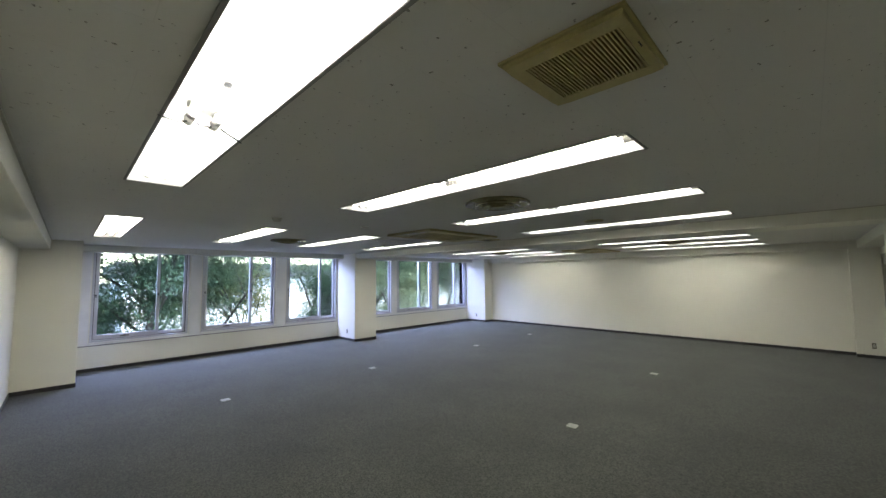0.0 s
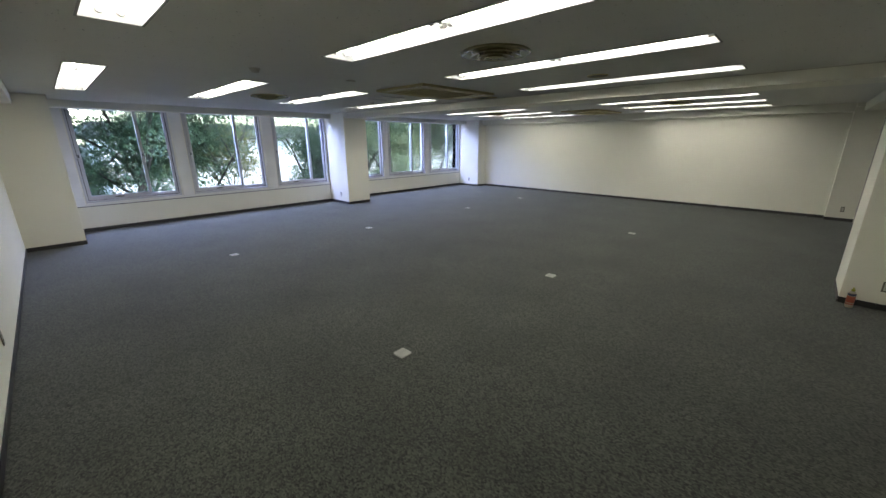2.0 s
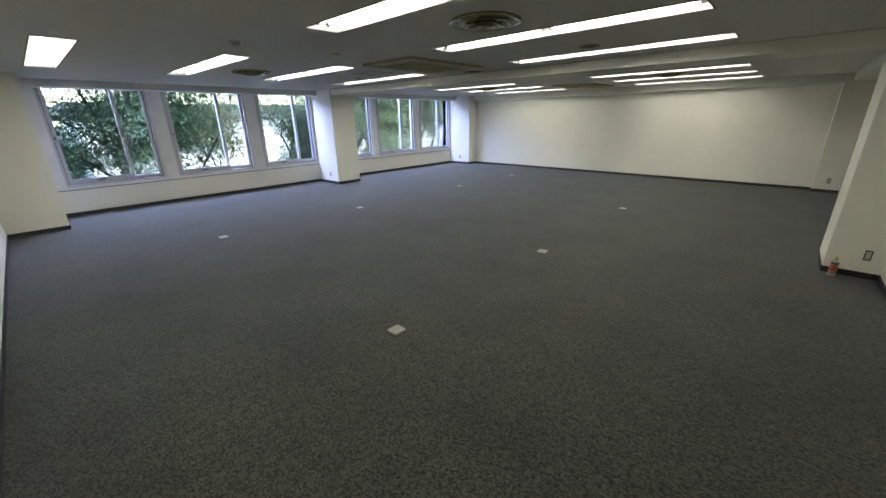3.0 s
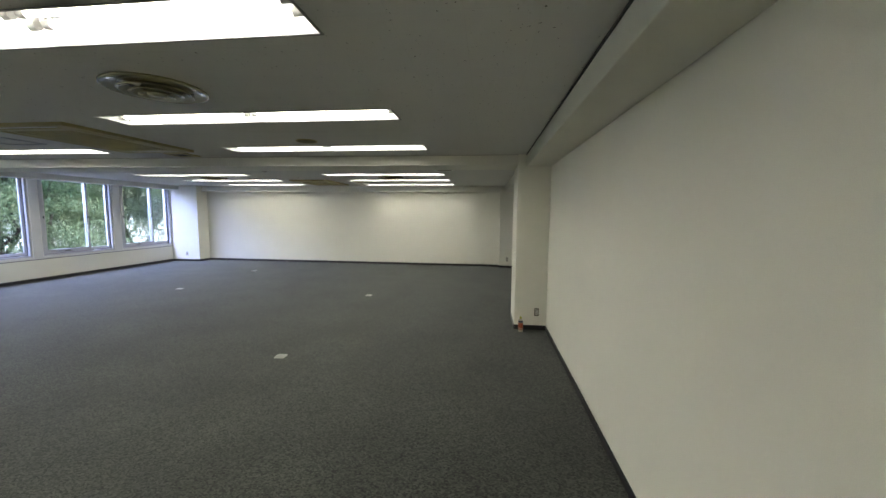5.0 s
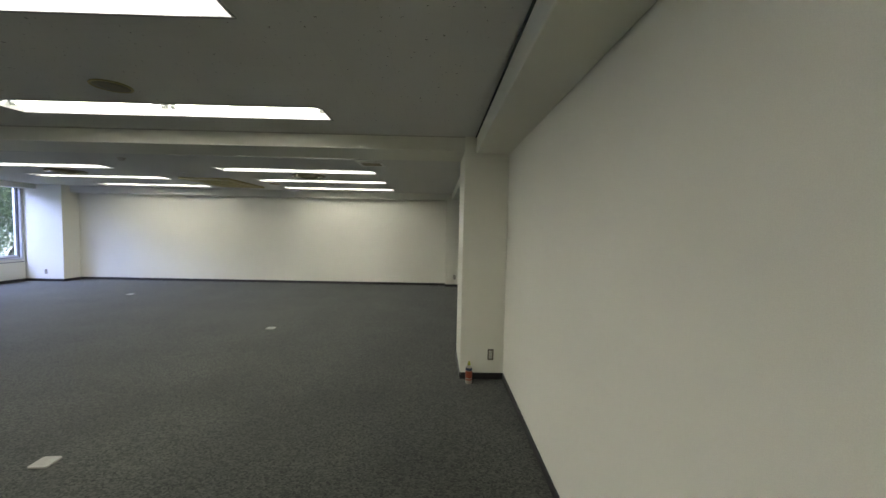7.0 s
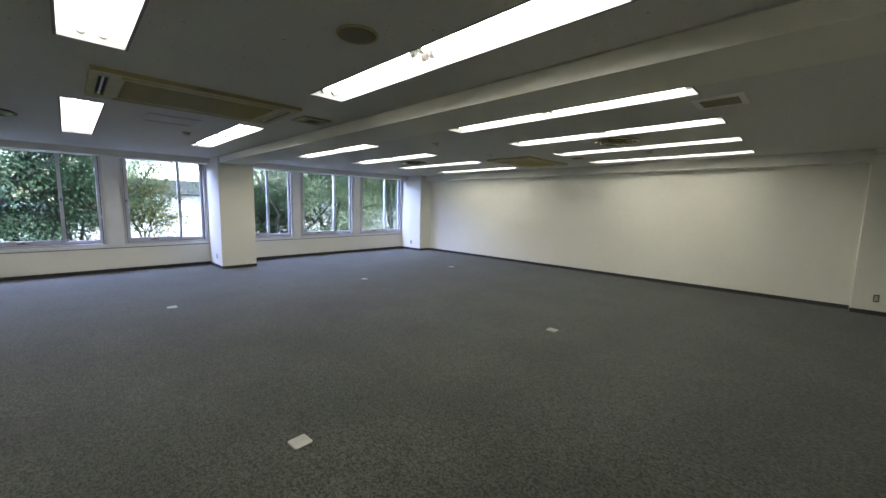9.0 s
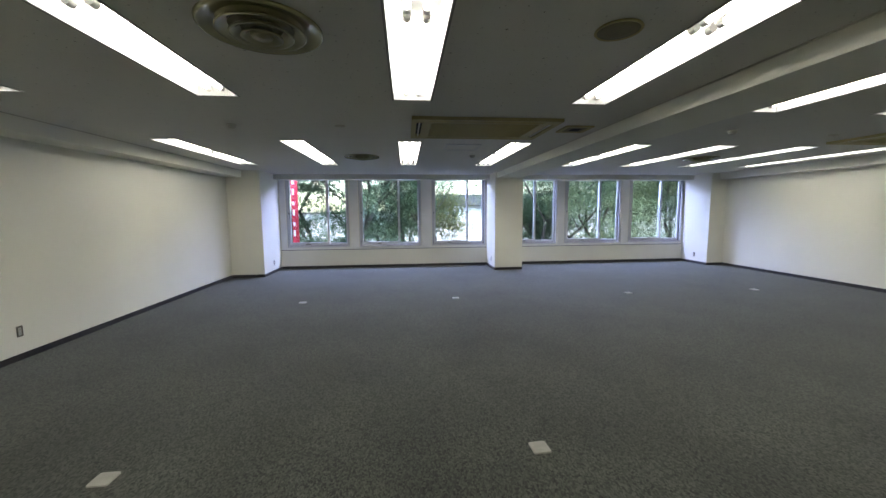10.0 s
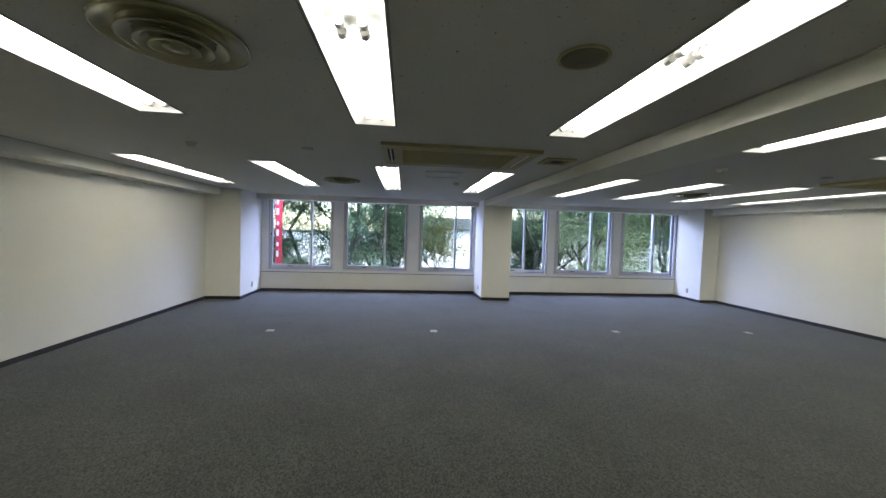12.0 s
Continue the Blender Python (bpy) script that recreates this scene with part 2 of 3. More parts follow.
def slab(axis, lo, hi, w0, w1, holes):
    """A plate normal to axis from w0 to w1, spanning lo to hi in the other two axes, with rectangular holes (u0, v0, u1, v1) cut through."""
    us = sorted({lo[0], hi[0], *(h[0] for h in holes), *(h[2] for h in holes)})
    vs = sorted({lo[1], hi[1], *(h[1] for h in holes), *(h[3] for h in holes)})

    def full(i, j):
        if not (0 <= i < len(us) - 1 and 0 <= j < len(vs) - 1):
            return False
        u, v = (us[i] + us[i + 1]) / 2, (vs[j] + vs[j + 1]) / 2
        return not any(h[0] < u < h[2] and h[1] < v < h[3] for h in holes)

    bm, got = bmesh.new(), {}

    def vert(u, v, w):
        key = (round(u, 5), round(v, 5), round(w, 5))
        if key not in got:
            got[key] = bm.verts.new({"x": (w, u, v), "y": (u, w, v), "z": (u, v, w)}[axis])
        return got[key]

    for i in range(len(us) - 1):
        for j in range(len(vs) - 1):
            if not full(i, j):
                continue
            a, b, c, d = us[i], vs[j], us[i + 1], vs[j + 1]
            for w in (w0, w1):
                bm.faces.new((vert(a, b, w), vert(c, b, w), vert(c, d, w), vert(a, d, w)))
            for di, dj, p, q in ((-1, 0, (a, b), (a, d)), (1, 0, (c, b), (c, d)), (0, -1, (a, b), (c, b)), (0, 1, (a, d), (c, d))):
                if not full(i + di, j + dj):
                    bm.faces.new((vert(*p, w0), vert(*q, w0), vert(*q, w1), vert(*p, w1)))
    return bm


# ---- the room: plan in metres ----
XW, XE, YS, YN, ZC = 0.235, 12.40, -0.64, 10.16, 2.38
DOOR = (10.65, 12.10, 2.04)
ROWS_W = (1.17, 2.70, 4.205, 5.71)
ROWS_E = (7.47, 8.80, 10.12, 11.50)
LIGHT_Y = (2.205, 6.60)
LIGHT_W, LIGHT_L = 0.300, 2.53
WINDOWS = ((1.12, 2.68, 2.14), (2.93, 4.54, 3.96), (4.82, 6.26, 5.77), (7.02, 8.25, 7.63), (8.47, 10.08, 9.48), (10.33, 11.92, 11.28))
WZ0, WZ1 = 0.545, 2.35

light_spots = [(x, y + (0.13 if x > 7 and y < 4 else 0.04 if x > 7 else 0)) for y in LIGHT_Y for x in ROWS_W + ROWS_E]
ceil_holes = [(x - LIGHT_W / 2, y - LIGHT_L / 2, x + LIGHT_W / 2, y + LIGHT_L / 2) for x, y in light_spots]
solid("ceiling", slab("z", (XW, YS), (XE, YN), ZC, ZC + 0.03, ceil_holes), BOARD, "off-white acoustic ceiling boards pitted with small holes", "ceiling")
solid("roof_slab", box(bmesh.new(), XW - 0.2, YS - 0.2, ZC + 0.45, XE + 0.2, YN + 0.2, ZC + 0.65), FACADE, "concrete slab above the suspended ceiling", "slab")
solid("floor", box(bmesh.new(), XW - 0.2, YS - 0.2, -0.2, XE + 0.2, YN + 0.2, 0), CARPET, "dark grey flecked loop-pile carpet over the whole office", "carpet")
solid("wall_west", box(bmesh.new(), XW - 0.2, YS - 0.2, 0, XW, YN + 0.2, ZC + 0.45), WALL, "plain off-white vinyl papered office wall", "wall")
solid("wall_east", box(bmesh.new(), XE, YS - 0.2, 0, XE + 0.2, YN + 0.2, ZC + 0.45), WALL, "plain off-white vinyl papered office wall", "wall")
solid("wall_south", slab("y", (XW, 0), (XE, ZC + 0.45), YS - 0.2, YS, [(DOOR[0], 0, DOOR[1], DOOR[2])]), WALL, "long off-white papered wall with a doorway", "wall")
solid("wall_north", slab("y", (XW, 0), (XE, ZC + 0.45), YN, YN + 0.2, [(a, WZ0, b, WZ1) for a, b, c in WINDOWS]), WALL, "off-white window wall with six openings above a low parapet", "wall")
for nm, x0, y0, x1, y1 in (("pillar_north_west", XW, 8.97, 0.945, YN), ("pillar_north", 6.30, 9.22, 6.99, YN), ("pillar_north_east", 11.96, 9.23, XE, YN),
                           ("pillar_south", 6.32, YS, 7.02, -0.21), ("pillar_south_east", 12.22, YS, XE, -0.19)):
    solid(nm, box(bmesh.new(), x0, y0, 0, x1, y1, ZC, 0.004), WALL, "square off-white papered column against the wall", "column")
solid("beam_middle", box(bmesh.new(), 6.335, -0.21, 2.245, 6.91, 9.22, ZC, 0.004), PAINT, "off-white ceiling beam running between two columns", "beam")
solid("beam_west", box(bmesh.new(), XW, YS + 0.32, 2.225, 0.57, 8.97, ZC, 0.006), PAINT, "off-white boxed beam along the top of the wall", "beam")
solid("beam_south_west", box(bmesh.new(), XW, YS, 2.22, 6.32, YS + 0.32, ZC, 0.006), PAINT, "off-white boxed beam along the top of the long wall", "beam")
solid("beam_south_east", box(bmesh.new(), 7.02, YS, 2.22, 12.22, YS + 0.32, ZC, 0.006), PAINT, "off-white boxed beam above the doorway", "beam")
solid("beam_east", box(bmesh.new(), 12.17, -0.19, 2.21, XE, 9.23, ZC, 0.006), PAINT, "off-white boxed beam along the top of the end wall", "beam")
for nm, x0, x1 in (("header_west", 0.945, 6.30), ("header_east", 6.99, 11.96)):
    solid(nm, box(bmesh.new(), x0, 9.83, 2.26, x1, YN, ZC, 0.004), PAINT, "off-white boxed header above the window row", "header")
# joint strips where beams meet the boards; the south one is dark for its groove's shadow
for nm, a in (("trim_west", (0.57, YS + 0.32, 0.582, 8.97)), ("trim_south", (0.582, YS + 0.32, 6.32, YS + 0.332)), ("trim_middle", (6.325, -0.21, 6.335, 9.22))):
    solid(nm, box(bmesh.new(), a[0], a[1], ZC - 0.010, a[2], a[3], ZC - 0.001), BASE if nm == "trim_south" else GREYP, "thin joint strip between ceiling boards and beam", "trim")

loop = [(XW, YS), (6.32, YS), (6.32, -0.21), (7.02, -0.21), (7.02, YS), (DOOR[0] - 0.05, YS), None, (DOOR[1] + 0.05, YS), (12.22, YS), (12.22, -0.19), (XE, -0.19), (XE, 9.23), (11.96, 9.23),
        (11.96, YN), (6.99, YN), (6.99, 9.22), (6.30, 9.22), (6.30, YN), (0.945, YN), (0.945, 8.97), (XW, 8.97), (XW, YS)]
for p, q in zip(loop, loop[1:]):
    if p and q:
        dx, dy = q[0] - p[0], q[1] - p[1]
        n = math.hypot(dx, dy)
        nx, ny = -dy / n * 0.007, dx / n * 0.007
        x0, x1 = sorted((p[0], q[0] + nx)) if abs(dx) < 1e-6 else sorted((p[0], q[0]))
        y0, y1 = sorted((p[1], q[1] + ny)) if abs(dy) < 1e-6 else sorted((p[1], q[1]))
        solid("baseboard", box(bmesh.new(), x0, y0, 0.001, x1, y1, 0.065, 0.002), BASE, "dark charcoal vinyl baseboard along the wall", "baseboard")


# ---- windows ----
def window(k, x0, x1, xm):
    w = thing("window_%d" % k, (x0 + x1) / 2, YN, WZ0, "grey aluminium sliding window with two panes and a tilt handle", "window", "office windows", 0, "structure")
    c = (x0 + x1) / 2
    l, r, mid, h = x0 - c, x1 - c, xm - c, WZ1 - WZ0

    def bars(name, a, b, lo, hi, y0, y1, t, bottom=None, mat=ALU):
        bm = bmesh.new()
        bt = bottom or t
        box(bm, a, y0, lo, a + t, y1, hi, 0.003)
        box(bm, b - t, y0, lo, b, y1, hi, 0.003)
        box(bm, a + t, y0 + 0.002, lo, b - t, y1 - 0.002, lo + bt, 0.003)
        box(bm, a + t, y0 + 0.002, hi - t, b - t, y1 - 0.002, hi, 0.003)
        return part(name, bm, mat, w)

    bars("window_frame", l, r, 0, h, -0.012, 0.11, 0.035)
    bars("seal", l + 0.035, r - 0.035, 0.035, h - 0.035, 0.035, 0.05, 0.012, mat=SEAL)
    big = bars("sash", l + 0.045, mid + 0.025, 0.045, h - 0.045, 0.0, 0.034, 0.052, 0.085)
    small = bars("sash", mid - 0.025, r - 0.045, 0.045, h - 0.045, 0.052, 0.086, 0.045, 0.06)
    for sash, a, b, y, lo in ((big, l + 0.097, mid - 0.027, 0.015, 0.13), (small, mid + 0.02, r - 0.09, 0.067, 0.105)):
        g = part("pane", box(bmesh.new(), a - 0.004, y, lo - 0.004, b + 0.004, y + 0.005, h - 0.09), GLASS, sash, "clear window glass")
        g.visible_shadow = False
    hd = bmesh.new()
    hx = (l + mid) / 2
    box(hd, hx - 0.07, -0.016, 0.075, hx + 0.07, 0.0, 0.095, 0.004)
    box(hd, hx - 0.022, -0.034, 0.080, hx + 0.022, -0.014, 0.108, 0.006)
    part("handle", hd, BRASS, big, "grey metal tilt handle")
    for x in (l + 0.060, mid):
        part("latch", box(bmesh.new(), x - 0.010, -0.016, h * 0.47, x + 0.010, 0.001, h * 0.47 + 0.055, 0.004), SEAL, big, "small black sash latch")
    part("window_sill", box(bmesh.new(), l - 0.008, -0.030, -0.022, r + 0.008, -0.001, -0.002, 0.003), SILLM, w)
    return w


for k, (a, b, m) in enumerate(WINDOWS):
    window(k + 1, a, b, m)
for nm, x0, x1 in (("sill_trim_west", 0.955, 6.29), ("sill_trim_east", 7.0, 11.95)):
    solid(nm, box(bmesh.new(), x0, YN - 0.014, 0.486, x1, YN - 0.001, 0.510, 0.002), SILLM, "narrow grey sill rail under the windows", "trim")


for x0, x1 in ((0.96, 1.10), (2.70, 2.91), (4.56, 4.80), (8.27, 8.45), (10.10, 10.31)):
    solid("window_post_trim", box(bmesh.new(), x0, YN - 0.022, 0.512, x1, YN - 0.001, 2.259, 0.004), SILLM, "painted upright cover between two windows", "trim")
# thin dark strips just under the sill rails, slightly proud of the wall
for x0, x1 in ((0.955, 6.29), (7.0, 11.95)):
    solid("sill_dark_line", box(bmesh.new(), x0, YN - 0.012, 0.474, x1, YN - 0.001, 0.4855), SEAL, "thin dark strip below the sill rail", "trim")


# ---- ceiling lights ----
def ceiling_light(x, y):
    g = thing("ceiling_light", x, y, ZC, "recessed white trough light with four lit fluorescent tubes", "ceiling light", "fluorescent ceiling lights")
    w, ln, d = LIGHT_W / 2 - 0.001, LIGHT_L / 2 - 0.001, 0.095
    bm = bmesh.new()

    def ring(a, b, z):
        return [bm.verts.new(p) for p in ((-a, -b, z), (a, -b, z), (a, b, z), (-a, b, z))]

    rings = [ring(w + 0.010, ln + 0.010, -0.004), ring(w - 0.002, ln - 0.002, -0.005), ring(w - 0.03, ln - 0.04, d), ring(w - 0.02, ln - 0.03, d + 0.012), ring(w, ln, 0.0)]
    seq = [rings[0], rings[1], rings[2]]
    for a, b in zip(seq, seq[1:]):
        for k in range(4):
            bm.faces.new((a[k], a[(k + 1) % 4], b[(k + 1) % 4], b[k]))
    bm.faces.new(rings[2])
    for a, b in ((rings[3], rings[4]), (rings[4], rings[0])):
        for k in range(4):
            bm.faces.new((a[k], a[(k + 1) % 4], b[(k + 1) % 4], b[k]))
    bm.faces.new(rings[3])
    part("reflector", bm, ENAMEL, g, "white enamelled reflector trough")
    part("rim", slab("z", (-w - 0.014, -ln - 0.014), (w + 0.014, ln + 0.014), -0.0075, -0.0055, [(-w, -ln, w, ln)]), RIM, g, "thin grey edge strip")
    spine = box(bmesh.new(), -0.035, -ln + 0.06, d - 0.028, 0.035, ln - 0.06, d - 0.001, 0.004)
    part("spine", spine, ENAMEL, g)
    tube = holder = cap = None
    for half in (-1, 1):
        for sx in (-0.048, 0.048):
            mid = half * (LIGHT_L / 4 - 0.005)
            if tube is None:
                tube = part("tube", cyl(bmesh.new(), pose(0, -0.565, 0, -90), 0.0155, 0.0155, 1.13, 16), TUBE, g, "lit fluorescent tube", True)
                tube.matrix_basis = pose(sx, mid, 0.040)
            else:
                again(tube, pose(sx, mid, 0.040), g)
            for end in (-1, 1):
                at = pose(sx, mid + end * 0.580, 0.040, 0, 0, 0 if end > 0 else 180)
                if holder is None:
                    hb = bmesh.new()
                    cyl(hb, pose(0, -0.012, 0, -90), 0.023, 0.021, 0.040, 18)
                    box(hb, -0.009, 0.004, 0.004, 0.009, 0.024, 0.052, 0.003)
                    holder = part("lamp_holder", hb, HOLDER, g, "grey-white plastic lamp holder")
                    holder.matrix_basis = at
                else:
                    again(holder, at, g)
    part("screw_cap", cyl(bmesh.new(), pose(0, -0.35, d - 0.040), 0.014, 0.014, 0.014, 14), SEAL, g)
    return g


first = ceiling_light(*light_spots[0])
for x, y in light_spots[1:]:
    copy_thing(first, pose(x, y, ZC))
# a loose wire stretched across the joint of one fitting
wire = bpy.data.curves.new("loose_wire", "CURVE")
wire.dimensions, wire.bevel_depth = "3D", 0.0034
for pts in (((-0.165, -0.06, -0.009), (-0.10, -0.02, -0.004), (-0.062, -0.01, 0.012)), ((0.062, -0.01, 0.012), (0.10, 0.0, -0.002), (0.165, 0.05, -0.009)), ((-0.028, -0.01, 0.012), (0, -0.01, 0.006), (0.028, -0.01, 0.012))):
    s = wire.splines.new("POLY")
    s.points.add(2)
    for p, q in zip(s.points, pts):
        p.co = (*q, 1)
wire.materials.append(WIRE)
tagged(new("loose_wire", wire), "thin black wire hooked across the lamp trough", "wire").matrix_basis = pose(ROWS_W[0], LIGHT_Y[0], ZC)


# ---- ceiling fittings ----
def air_diffuser(x, y):
    g = thing("air_diffuser", x, y, ZC, "round yellowed metal ceiling diffuser with concentric cones", "air diffuser", "round ceiling diffusers")
    part("neck", lathe(bmesh.new(), [(0.20, 0.02), (0.20, -0.004), (0.0, -0.004)]), DIFF, g)
    part("outer_ring", lathe(bmesh.new(), [(0.270, 0.0), (0.286, -0.010), (0.284, -0.022), (0.272, -0.024), (0.240, -0.008), (0.205, -0.003), (0.196, -0.003)]), DIFF, g)
    for r0, r1, z0, z1 in ((0.150, 0.206, -0.006, -0.034), (0.098, 0.148, -0.010, -0.046), (0.050, 0.096, -0.020, -0.054)):
        part("cone", lathe(bmesh.new(), [(r0, z0), (r1 - 0.014, z1 + 0.008), (r1, z1 + 0.002), (r1, z1 - 0.003), (r1 - 0.006, z1 - 0.004), (r1 - 0.022, z1), (r0, z0 - 0.008)]), DIFF, g)
    part("centre_disc", lathe(bmesh.new(), [(0.052, -0.014), (0.052, -0.050), (0.046, -0.056), (0.024, -0.052), (0.020, -0.058), (0.0, -0.059)]), DIFF, g)
    return g


d1 = air_diffuser(3.45, 2.32)
for x, y in ((3.43, 6.72), (9.33, 2.32), (9.43, 6.62)):
    copy_thing(d1, pose(x, y, ZC))


def air_conditioner(x, y):
    """Two-way ceiling cassette, long side along x."""
    g = thing("air_conditioner", x, y, ZC, "yellowed beige ceiling cassette air conditioner with mesh intake", "air conditioner", "ceiling cassette air conditioners")
    a, b = 0.76, 0.48
    fr = slab("z", (-a, -b), (a, b), -0.032, 0.0, [(-a + 0.20, -b + 0.15, a - 0.20, b - 0.15), (-a + 0.18, -b + 0.045, a - 0.18, -b + 0.10), (-a + 0.18, b - 0.10, a - 0.18, b - 0.045),
                                                   (-a + 0.05, -b + 0.14, -a + 0.11, b - 0.14), (a - 0.11, -b + 0.14, a - 0.05, b - 0.14)])
    part("panel", fr, AGED, g)
    # flat black plate puts the darkness of the air slots into colour
    part("duct_shade", box(bmesh.new(), -a + 0.02, -b + 0.02, -0.006, a - 0.02, b - 0.02, -0.001), DARK, g)
    part("intake_backing", box(bmesh.new(), -a + 0.205, -b + 0.155, -0.018, a - 0.205, b - 0.155, -0.008), AGEDDARK, g, "brownish mesh air intake")
    slat = None
    for k in range(22):
        yy = -b + 0.17 + k * (2 * b - 0.34) / 21
        if slat is None:
            slat = part("slat", box(bmesh.new(), -a + 0.206, -0.004, -0.030, a - 0.206, 0.004, -0.018), AGED, g)
            slat.matrix_basis = pose(0, yy, 0)
        else:
            again(slat, pose(0, yy, 0), g)
    for s in (-1, 1):
        v = part("vane", box(bmesh.new(), -a + 0.19, -0.018, -0.004, a - 0.19, 0.018, 0.004, 0.003), AGED, g)
        v.matrix_basis = pose(0, s * (b - 0.0725), -0.022, 35 * s)
        v2 = part("vane", box(bmesh.new(), -0.006, -b + 0.15, -0.012, 0.006, b - 0.15, 0.004, 0.002), WHITEP, g, "pale side vane")
        v2.matrix_basis = pose(s * (a - 0.08), 0, -0.018)
    return g


ac = air_conditioner(4.97, 4.48)
copy_thing(ac, pose(10.72, 4.56, ZC))


def exhaust_grille(x, y):
    g = thing("exhaust_grille", x, y, ZC, "square yellowed plastic exhaust grille with narrow slats", "ventilation grille")
    part("flange", slab("z", (-0.185, -0.185), (0.185, 0.185), -0.009, 0.0, [(-0.140, -0.160, 0.140, 0.140)]), AGED, g)
    fr = slab("z", (-0.174, -0.176), (0.174, 0.174), -0.024, -0.009, [(-0.125, -0.150, 0.125, 0.125)])
    bmesh.ops.bevel(fr, geom=[e for e in fr.edges if all(v.co.z < -0.02 and abs(v.co.x) > 0.17 or v.co.z < -0.02 and abs(v.co.y) > 0.17 for v in e.verts)], offset=0.006, segments=2, affect="EDGES", profile=0.5)
    part("frame", fr, AGED, g)
    # black plate close behind the slats for the dark inside of the vent
    part("duct_shade", box(bmesh.new(), -0.13, -0.155, -0.004, 0.13, 0.13, -0.001), DARK, g)
    slat = None
    for k in range(25):
        yy = -0.145 + k * 0.011
        if slat is None:
            slat = part("slat", box(bmesh.new(), -0.1255, -0.0023, -0.0235, 0.1255, 0.0023, -0.012), AGED, g)
            slat.matrix_basis = pose(0, yy, 0)
        else:
            again(slat, pose(0, yy, 0), g)
    part("lettering", box(bmesh.new(), -0.030, -0.168, -0.0246, 0.0, -0.164, -0.024), DARK, g, "small dark printed mark")
    return g


exhaust_grille(1.87, 0.83)


def supply_vent(x, y, s, label):
    g = thing("supply_vent", x, y, ZC, label, "ceiling vent")
    part("frame", slab("z", (-s, -s), (s, s), -0.016, 0.0, [(-s + 0.04, -s + 0.04, s - 0.04, s - 0.04)]), WHITEP if s > 0.17 else AGED, g)
    part("plate", box(bmesh.new(), -s + 0.042, -s + 0.042, -0.012, s - 0.042, s - 0.042, -0.002, 0.003), AGEDDARK, g, "brownish centre plate")
    return g


supply_vent(7.97, 0.98, 0.175, "square white-rimmed vent with yellowed centre in the ceiling")
sv = supply_vent(6.04, 4.44, 0.155, "square yellowed ceiling vent with a dark opening")
# the hole's darkness is a black plate set on the vent's face
part("opening", box(bmesh.new(), -0.05, -0.05, -0.0165, 0.06, 0.06, -0.0125), DARK, sv)

hatch = thing("inspection_hatch", 4.95, 5.72, ZC, "square ceiling access hatch with thin metal rim", "access hatch")
part("rim", slab("z", (-0.245, -0.245), (0.245, 0.245), -0.012, 0.0, [(-0.222, -0.222, 0.222, 0.222)]), ALU, hatch)
part("board", box(bmesh.new(), -0.2215, -0.2215, -0.003, 0.2215, 0.2215, -0.0005), BOARD, hatch)


def speaker(x, y):
    g = thing("ceiling_speaker", x, y, ZC, "round beige ceiling loudspeaker with perforated cover", "loudspeaker", "round ceiling loudspeakers")
    part("rim", lathe(bmesh.new(), [(0.112, 0.0), (0.116, -0.006), (0.112, -0.011), (0.102, -0.010), (0.100, -0.006), (0.100, -0.002)]), AGED, g)
    part("cover", lathe(bmesh.new(), [(0.101, -0.002), (0.101, -0.008), (0.06, -0.011), (0.0, -0.012)]), AGEDDARK, g, "brownish perforated cover")
    return g


sp = speaker(5.22, 2.20)
copy_thing(sp, pose(10.75, 3.53, ZC))


def smoke_detector(x, y):
    g = thing("smoke_detector", x, y, ZC, "small round aged plastic smoke detector on the ceiling", "smoke detector", "smoke detectors")
    part("base", lathe(bmesh.new(), [(0.052, 0.0), (0.054, -0.010), (0.048, -0.014)], 28), GREYP, g)
    part("head", lathe(bmesh.new(), [(0.040, -0.013), (0.040, -0.030), (0.030, -0.040), (0.0, -0.042)], 28), GREYP, g)
    return g


sd = smoke_detector(2.36, 4.47)
for x, y in ((7.96, 4.43), (5.25, 6.52), (10.62, 2.28)):
    copy_thing(sd, pose(x, y, ZC))
fl = thing("ceiling_sensor", 3.46, 4.45, ZC, "flat little oval metal cover plate on the ceiling", "sensor")
part("plate", box(bmesh.new(), -0.05, -0.03, -0.016, 0.05, 0.03, 0.0, 0.005), GREYP, fl)
copy_thing(fl, pose(9.46, 4.56, ZC))


# ---- wall and floor outlets ----
def wall_outlet(x, y, z, rz):
    g = thing("wall_outlet", x, y, z, "beige double socket in a dull bronze rim above the baseboard", "wall outlet", "wall outlets", rz)
    part("rim", slab("y", (-0.029, -0.054), (0.029, 0.054), -0.007, 0.0, [(-0.017, -0.040, 0.017, 0.040)]), BRASS, g, "dark bronze rim")
    part("insert", box(bmesh.new(), -0.0165, -0.0055, -0.0395, 0.0165, -0.0005, 0.0395), GREYP, g)
    for dz in (-0.02, 0.02):
        for dx in (-0.006, 0.006):
            part("slot", box(bmesh.new(), dx - 0.001, -0.0062, dz - 0.005, dx + 0.001, -0.0056, dz + 0.005), DARK, g)
    return g


wo = wall_outlet(XW, 4.37, 0.292, 90)
for x, y, z, rz in ((6.32, -0.51, 0.25, -90), (12.22, -0.43, 0.25, -90), (0.945, 9.6, 0.24, 90), (11.96, 9.66, 0.24, -90), (6.30, 9.6, 0.24, -90)):
    copy_thing(wo, pose(x, y, z, 0, 0, rz))


